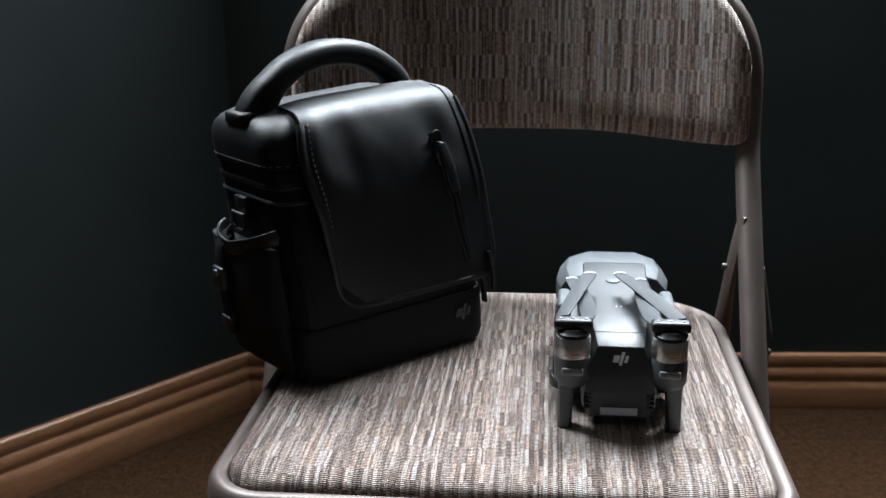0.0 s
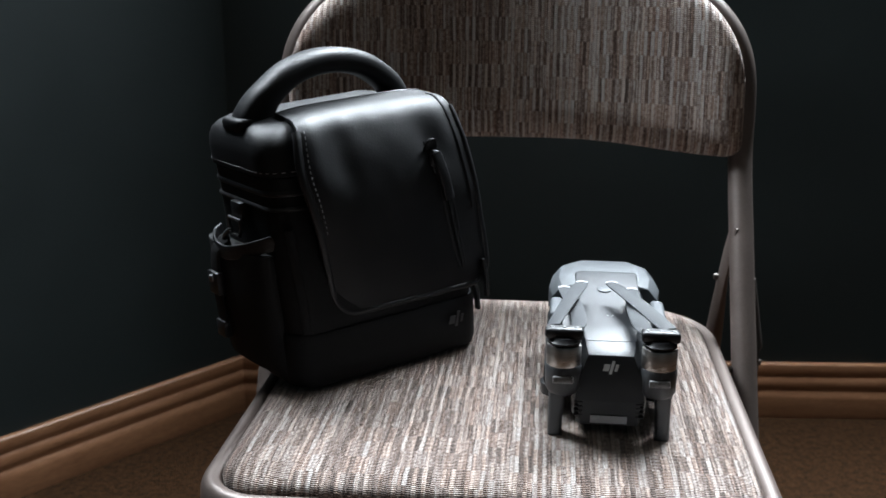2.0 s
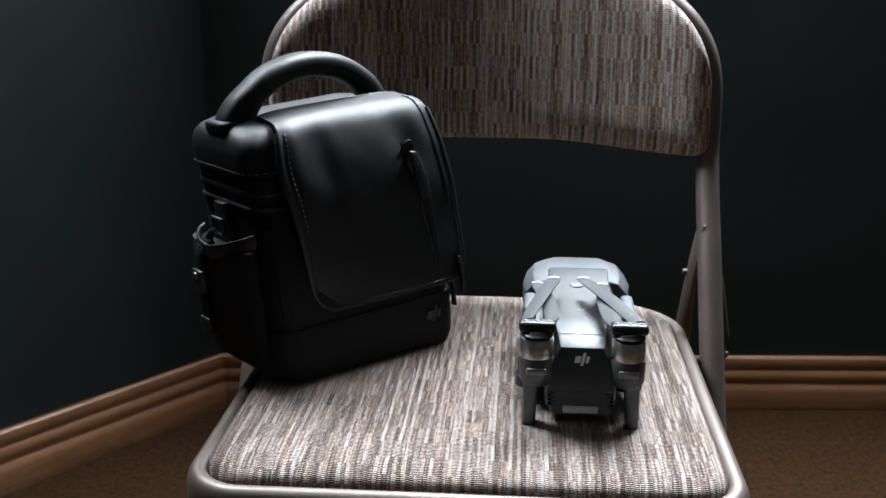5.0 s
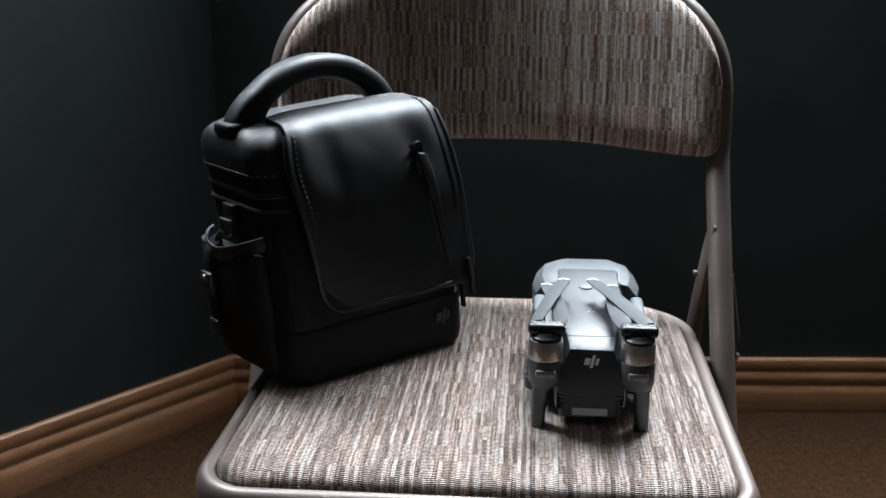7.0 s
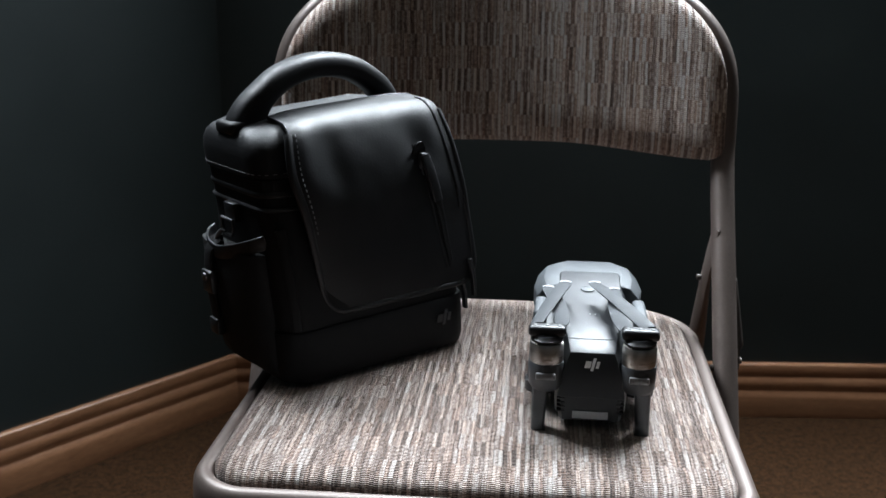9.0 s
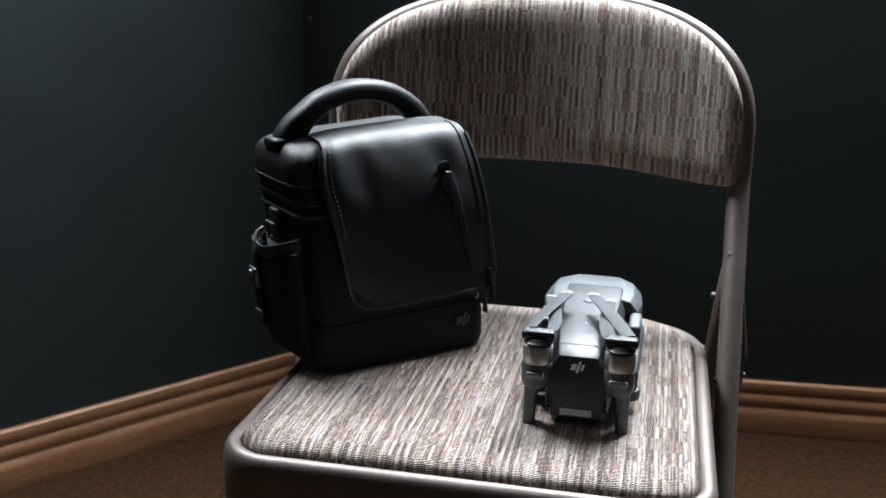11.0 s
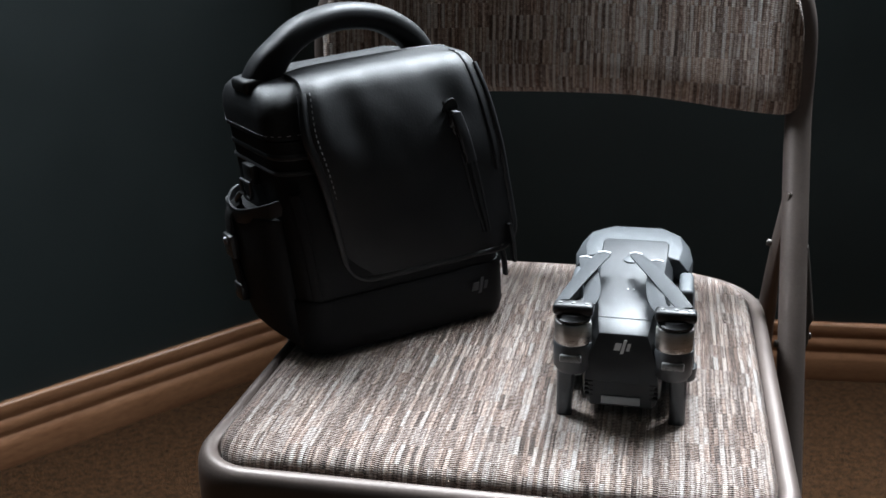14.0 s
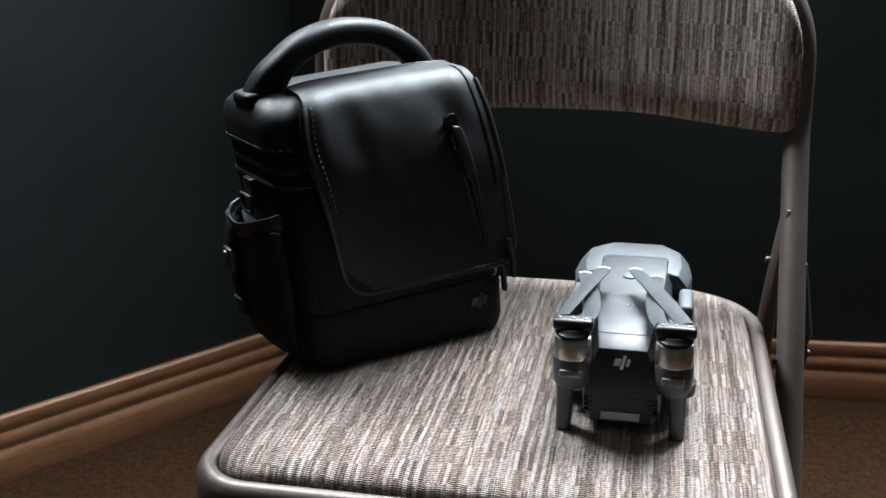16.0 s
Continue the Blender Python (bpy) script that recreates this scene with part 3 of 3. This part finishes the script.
# side pocket, ring and strap clip
sx = -W / 2 + 0.001
pocket = []
for z, d in ((0.006, 0.002), (0.012, 0.010), (0.030, 0.014), (0.070, 0.017), (0.100, 0.016), (0.118, 0.014)):
    sl = lean(z)
    pocket.append([(sx + 0.006, 0.018 + sl, z), (sx - d * 0.40, 0.020 + sl, z), (sx - d * 0.9, 0.036 + sl, z), (sx - d * 1.1, 0.064 + sl, z), (sx - d, 0.094 + sl, z), (sx - d * 0.5, 0.112 + sl, z), (sx + 0.006, 0.116 + sl, z)])
part("side_pocket", loft([smooth_path(r, 3) for r in pocket]), NYLON, bag, "stretch side pocket")
band = [(sx + 0.004, 0.030, 0.130), (sx - 0.006, 0.040, 0.125), (sx - 0.0135, 0.058, 0.1185), (sx - 0.0165, 0.078, 0.114), (sx - 0.0150, 0.096, 0.116), (sx - 0.006, 0.114, 0.119), (sx + 0.004, 0.122, 0.121)]
part("pocket_band", sweep(smooth_path(band, 5), rrect(0.0030, 0.0130, 0.0012, 3), up=(0, 0, 1)), LEATHER_EDGE, bag, "elastic pocket rim")
part("ring_tab", box(sx - 0.0030, sx + 0.008, 0.068, 0.086, 0.140, 0.158, 0.0018), LEATHER_EDGE, bag)
dr = [(0, -0.009, 0.004), (0, 0.009, 0.004), (0, 0.010, -0.004), (0, 0.006, -0.011), (0, -0.006, -0.011), (0, -0.010, -0.004)]
part("d_ring", sweep(dr, oval(0.0015, 0.0015, 8), up=(1, 0, 0), closed=True), GUNMETAL, bag, "dark metal strap ring").matrix_local = pose(sx - 0.0052, 0.077, 0.139)
strap = [(sx - 0.0100, 0.082, 0.126), (sx - 0.0150, 0.088, 0.119), (sx - 0.0185, 0.092, 0.110), (sx - 0.0205, 0.092, 0.090), (sx - 0.0200, 0.092, 0.062), (sx - 0.018, 0.094, 0.040)]
part("strap_end", sweep(smooth_path(strap, 5), rrect(0.0032, 0.0135, 0.0013, 3), up=(0, 1, 0)), NYLON, bag, "hanging webbing strap end")
part("snap_hook", sweep(smooth_path([(sx - 0.0090, 0.080, 0.133), (sx - 0.0115, 0.084, 0.128), (sx - 0.0115, 0.087, 0.121), (sx - 0.0095, 0.083, 0.118)], 5), oval(0.0022, 0.0022, 10)), GUNMETAL, bag, "dark metal snap hook")
part("strap_slider", box(sx - 0.0250, sx - 0.0175, 0.083, 0.101, 0.072, 0.094, 0.0022), BLACK, bag, "black plastic strap slider")
part("stud", turned([(0.0003, 0.0), (0.0038, 0.0), (0.0034, 0.0016), (0.0015, 0.0024), (0.0003, 0.0025)], 16), GUNMETAL, bag).matrix_local = pose(sx - 0.0250, 0.0920, 0.0880, 0, -90, 0)
part("strap_tip", box(sx - 0.0225, sx - 0.0150, 0.086, 0.102, 0.030, 0.046, 0.0020), BLACK, bag, "black plastic strap tip")
corner = [(sx + 0.010, 0.0005 + lean(z), z) for z in (0.052, 0.075, 0.10, 0.125, 0.142)]
part("corner_strip", sweep(corner, rrect(0.0080, 0.0026, 0.0012, 3), up=(0.6, 0.8, 0)), LEATHER_BASE, bag, "leather strip on the corner")
for x, y, z, ln in ((0.1005, 0.002, 0.082, 0.036), (0.0965, 0.010, 0.062, 0.030)):
    part("zip_cord", sweep([(x - 0.003, y, z), (x, y - 0.001, z - ln * 0.5), (x + 0.001, y - 0.001, z - ln)], rrect(0.0034, 0.0062, 0.0014, 3), up=(0, 1, 0)), LEATHER_EDGE, bag, "hanging zip pull")


def emblem(k, m, material, parent, name):
    """Slanted mark of three plain strokes."""
    b = bmesh.new()
    for x0, x1, z0, z1 in ((0.0, 0.36, 0.0, 0.42), (0.42, 0.60, -0.18, 0.62), (0.70, 0.88, 0.0, 0.42)):
        pts = [(x0, z0), (x1, z0), (x1, z1), (x0, z1)]
        add(b, loft([[((x + 0.25 * z - 0.5) * k, y, z * k) for x, z in pts] for y in (-0.0003, 0.0003)]))
    ob = part(name, b, material, parent, "plain slanted emblem strokes", 0)
    ob.matrix_local = m
    return ob


emblem(0.017, pose(0.062, -0.0042, 0.030, -2), GREYPRINT, bag, "emblem")



def slouch(p):
    """The bag stands twisted: its top hangs over to one end and turns a little."""
    k = max(0.0, p.z / H) ** 1.5
    e = min(1.0, max(0.0, (-p.x - 0.060) / 0.025))
    return Vector((p.x + k * (0.04 * p.x - 0.018) - 0.008 * e * e * (3 - 2 * e) * min(1.0, p.z / 0.17), p.y + k * (0.133 * p.x - 0.019), p.z - k * (0.0045 - 0.030 * p.x)))


for ob in bag.children_recursive:
    at = ob.matrix_basis if ob.parent == bag else ob.parent.matrix_basis @ ob.matrix_basis
    back = at.inverted()
    for v in ob.data.vertices:
        v.co = back @ slouch(at @ v.co)

# ---------------------------------------------------------------- folded drone
drone = thing("camera_drone", pose(0.1495, 0.747, SZ + 0.001, 0, 0, -5.0), "grey folded camera drone standing on its landing legs", "drone")


def crisp(bm, offset=0.0007, least=0.30):
    """Small bevels on the sharp edges."""
    bmesh.ops.recalc_face_normals(bm, faces=bm.faces)
    e = [k for k in bm.edges if len(k.link_faces) == 2 and k.calc_face_angle(0) > least]
    bmesh.ops.bevel(bm, geom=e, offset=offset, segments=2, profile=0.5, affect="EDGES", clamp_overlap=True)
    return bm


def hull_ring(y, w0, w1, z0, z1, zm=0.5):
    """Section across the hull: narrow top w1, full width w0 at the share zm of the height."""
    h = z1 - z0
    zz = z0 + h * zm
    return [(-w0 * 0.40, y, z0), (-w0 * 0.48, y, z0 + h * 0.10), (-w0 * 0.5, y, zz), (-(w0 * 0.22 + w1 * 0.28), y, zz + (z1 - zz) * 0.62), (-w1 * 0.5, y, z1 - 0.001), (-w1 * 0.40, y, z1),
            (w1 * 0.40, y, z1), (w1 * 0.5, y, z1 - 0.001), (w0 * 0.22 + w1 * 0.28, y, zz + (z1 - zz) * 0.62), (w0 * 0.5, y, zz), (w0 * 0.48, y, z0 + h * 0.10), (w0 * 0.40, y, z0)]


part("hull", loft([hull_ring(0.004, 0.050, 0.036, 0.010, 0.060), hull_ring(0.010, 0.056, 0.042, 0.008, 0.062), hull_ring(0.060, 0.058, 0.044, 0.006, 0.066), hull_ring(0.11, 0.060, 0.046, 0.007, 0.068), hull_ring(0.165, 0.062, 0.048, 0.012, 0.068)]), DARKPLASTIC, drone, "dark grey hull", 30)
batt = [[(-0.0165, -0.001, 0.0650), (-0.0235, -0.007, 0.046), (-0.0255, -0.005, 0.030), (0.0255, -0.005, 0.030), (0.0235, -0.007, 0.046), (0.0165, -0.001, 0.0650)]]
for y, z, w in ((0.0135, 0.0697, 0.0185), (0.0160, 0.0700, 0.0190)):
    batt.append([(-w, y, z), (-w - 0.006, y, z - 0.012), (-w - 0.007, y, z - 0.030), (w + 0.007, y, z - 0.030), (w + 0.006, y, z - 0.012), (w, y, z)])
part("battery_end", crisp(loft(batt)), BATTERY, drone, "smooth grey battery end", 25)
top = []
for y, z, w in ((0.0168, 0.0698, 0.0188), (0.050, 0.0708, 0.0215), (0.090, 0.0738, 0.0240), (0.128, 0.0775, 0.0255), (0.152, 0.0808, 0.0255), (0.158, 0.0802, 0.0240), (0.160, 0.0780, 0.0225)):
    top.append([(-w, y, z), (-w - 0.005, y, z - 0.010), (-w - 0.006, y, z - 0.022), (w + 0.006, y, z - 0.022), (w + 0.005, y, z - 0.010), (w, y, z)])
battery = part("battery", crisp(loft(top)), BATTERY, drone, "smooth grey battery on top", 25)
part("power_button", turned([(0.0003, 0.0), (0.006, 0.0), (0.006, 0.0008), (0.0052, 0.0012), (0.0003, 0.0012)], 24), SHELL, battery, "round power button").matrix_local = pose(-0.002, 0.118, 0.0766, 5)
for dx in (-0.004, 0.0):
    part("status_light", turned([(0.0002, 0.0), (0.0007, 0.0), (0.0006, 0.0004), (0.0002, 0.0004)], 8), PALE, battery).matrix_local = pose(dx + 0.003, 0.066, 0.0722, 4)
# rear panel under the battery
part("rear_panel", loft([[(-0.024, 0.000, 0.036), (-0.021, -0.001, 0.010), (0.021, -0.001, 0.010), (0.024, 0.000, 0.036)], [(-0.026, 0.010, 0.038), (-0.024, 0.010, 0.007), (0.024, 0.010, 0.007), (0.026, 0.010, 0.038)]]), DARKPLASTIC, drone, "", 25)
part("type_label", box(-0.0135, 0.0135, -0.0019, -0.0011, 0.0115, 0.0175, 0.0002, 1), LABEL, drone, "plain silver type label")
for s in (-1, 1):
    for k in range(5):
        z = 0.016 + k * 0.0034
        part("vent_slat", box(s * 0.0225 - 0.0030, s * 0.0225 + 0.0030, -0.0010, 0.004, z, z + 0.0016, 0.0003, 1), BLACK, drone)
emblem(0.0120, pose(0.0, -0.0052, 0.0545, -18), PALE, drone, "emblem")
# nose shell
shell = []
for y, w, z, h in ((0.128, 0.064, 0.0760, 0.014), (0.131, 0.088, 0.0768, 0.024), (0.152, 0.0945, 0.0788, 0.030), (0.182, 0.089, 0.0795, 0.034), (0.198, 0.066, 0.0780, 0.034), (0.206, 0.052, 0.0742, 0.028)):
    shell.append([(-w * 0.5 - 0.0015, y, z - h), (-w * 0.5 - 0.0015, y, z - 0.012), (-w * 0.41 - 0.0015, y, z - 0.0025), (-w * 0.30, y, z), (w * 0.30, y, z), (w * 0.41 - 0.0015, y, z - 0.0025), (w * 0.5 - 0.0015, y, z - 0.012), (w * 0.5 - 0.0015, y, z - h)])
part("nose_shell", crisp(loft(shell), 0.0008, 0.25), SHELL, drone, "grey faceted nose shell", 14)
part("gimbal_cover", box(-0.018, 0.018, 0.165, 0.192, 0.010, 0.045, 0.006, 3), BLACK, drone)

AX, AZ = 0.0345, 0.0
for s in (-1, 1):
    # arm folded along the side, with its motor at the rear end
    arm = part("front_arm", loft([[(s * AX + px * 0.9, y, 0.046 + pz) for px, pz in rrect(w, h, 0.004, 3)] for y, w, h in ((0.0, 0.020, 0.014), (0.02, 0.017, 0.014), (0.07, 0.015, 0.016), (0.12, 0.017, 0.020), (0.145, 0.020, 0.022))]), ARM, drone, "grey folded arm")
    part("motor_mount", turned([(0.0105, 0.036), (0.0130, 0.040), (0.0135, 0.0555), (0.0128, 0.0575), (0.0100, 0.0580)]), ARM, arm, "grey motor cup").matrix_local = pose(s * AX, 0.0, 0.0)
    part("lamp_cover", box(s * AX - 0.0075, s * AX + 0.0075, -0.0148, -0.0110, 0.0465, 0.0520, 0.0012, 2), LENS, arm, "clear arm lamp cover")
    part("motor", turned([(0.0100, 0.0575), (0.0126, 0.0580), (0.0128, 0.0600), (0.0128, 0.0715), (0.0122, 0.0730), (0.0095, 0.0742), (0.0050, 0.0745)]), SILVER, arm, "brushed silver motor bell").matrix_local = pose(s * AX, 0, 0)
    part("motor_ring", turned([(0.0100, 0.0740), (0.0122, 0.0745), (0.0122, 0.0758), (0.0108, 0.0768), (0.0095, 0.0790), (0.0040, 0.0792)]), BLACK, arm, "black prop lock ring").matrix_local = pose(s * AX, 0, 0)
    hub = part("prop_hub", box(-0.0140, 0.0140, -0.0062, 0.0062, 0.0775, 0.0857, 0.0028, 3), BLACK, arm, "black propeller hub")
    hub.matrix_local = pose(s * AX, 0, 0)
    for dx in (-0.009, 0.0, 0.009):
        part("screw", turned([(0.0003, 0.0), (0.0019, 0.0), (0.0017, 0.0007), (0.0003, 0.0008)], 12), LENS, arm).matrix_local = pose(s * AX + dx, -0.001, 0.0855)
    leg = loft([[(s * AX + s * o + px, oy + py, z) for px, py in rrect(w, d, 0.003, 3)] for z, w, d, o, oy in ((0.0, 0.0085, 0.0100, 0.0050, 0.000), (0.002, 0.0105, 0.0120, 0.0050, 0.000), (0.020, 0.0110, 0.0130, 0.0045, 0.000), (0.036, 0.0120, 0.0150, 0.004, 0.001), (0.041, 0.0180, 0.0180, 0.000, 0.001))])
    part("landing_leg", leg, ARM, arm, "grey landing leg", 30)
    part("rubber_foot", box(s * (AX + 0.004) - 0.0048, s * (AX + 0.004) + 0.0048, -0.0055, 0.0055, -0.0008, 0.0022, 0.0008, 1), BLACK, arm)
    # rear arm tucked below, seen as dark knobs at the side
    part("rear_arm", loft([[(s * 0.0425 + px, y, 0.036 + pz) for px, pz in rrect(0.013, 0.022, 0.005, 3)] for y in (0.03, 0.06, 0.12, 0.15)]), DARKPLASTIC, drone)
    part("rear_motor", turned([(0.004, -0.006), (0.0125, -0.005), (0.013, 0.004), (0.010, 0.006)], 24), BLACK, drone, "black rear motor").matrix_local = pose(s * 0.0390, 0.050, 0.018)

    part("arm_shoulder", box(s * 0.0415 - 0.0055, s * 0.0415 + 0.0055, 0.085, 0.127, 0.046, 0.0665, 0.0035, 3), SHELL, drone, "grey shoulder of the folded arm")

    # two folded blades a hub, swept forward over the hull
    for x0, x1, z0, z1, bow in (((-0.0085, 0.0130, 0.0850, 0.0890, 0.0), (0.0090, -0.0010, 0.0828, 0.0842, 0.0040)) if s < 0 else ((0.0060, -0.0320, 0.0852, 0.0895, 0.0), (-0.0090, -0.0160, 0.0828, 0.0846, -0.0040))):
        rows = []
        for i in range(13):
            t = i / 12
            y = 0.003 + 0.092 * t
            half = 0.0050 + 0.0016 * math.sin(min(1, t * 1.6) * math.pi / 2) - 0.0008 * t - 0.0010 * max(0, (t - 0.95) / 0.05)
            cx = s * AX + x0 + (x1 - x0) * t + bow * math.sin(math.pi * t ** 0.6)
            zc = z0 + (z1 - z0) * t + 0.0014 * math.sin(t * math.pi)
            tw = 0.28 * (1 - t)
            rows.append([(cx - half, y, zc - half * tw - 0.0006), (cx, y, zc - 0.0002), (cx + half, y, zc + half * tw - 0.0006), (cx + half, y, zc + half * tw + 0.0003), (cx, y, zc + 0.0012), (cx - half, y, zc - half * tw + 0.0003)])
        blade = part("blade", loft(rows), BLADE, arm, "dark grey folded propeller blade", 24)
        tip = [Vector(r) for r in rows[-1]]
        part("blade_tip", loft([[p + Vector((0, -0.0004, 0.0005)) for p in tip], [p + Vector((0, 0.0024, 0.0003)) for p in tip]]), LABEL, blade, "pale blade tip")
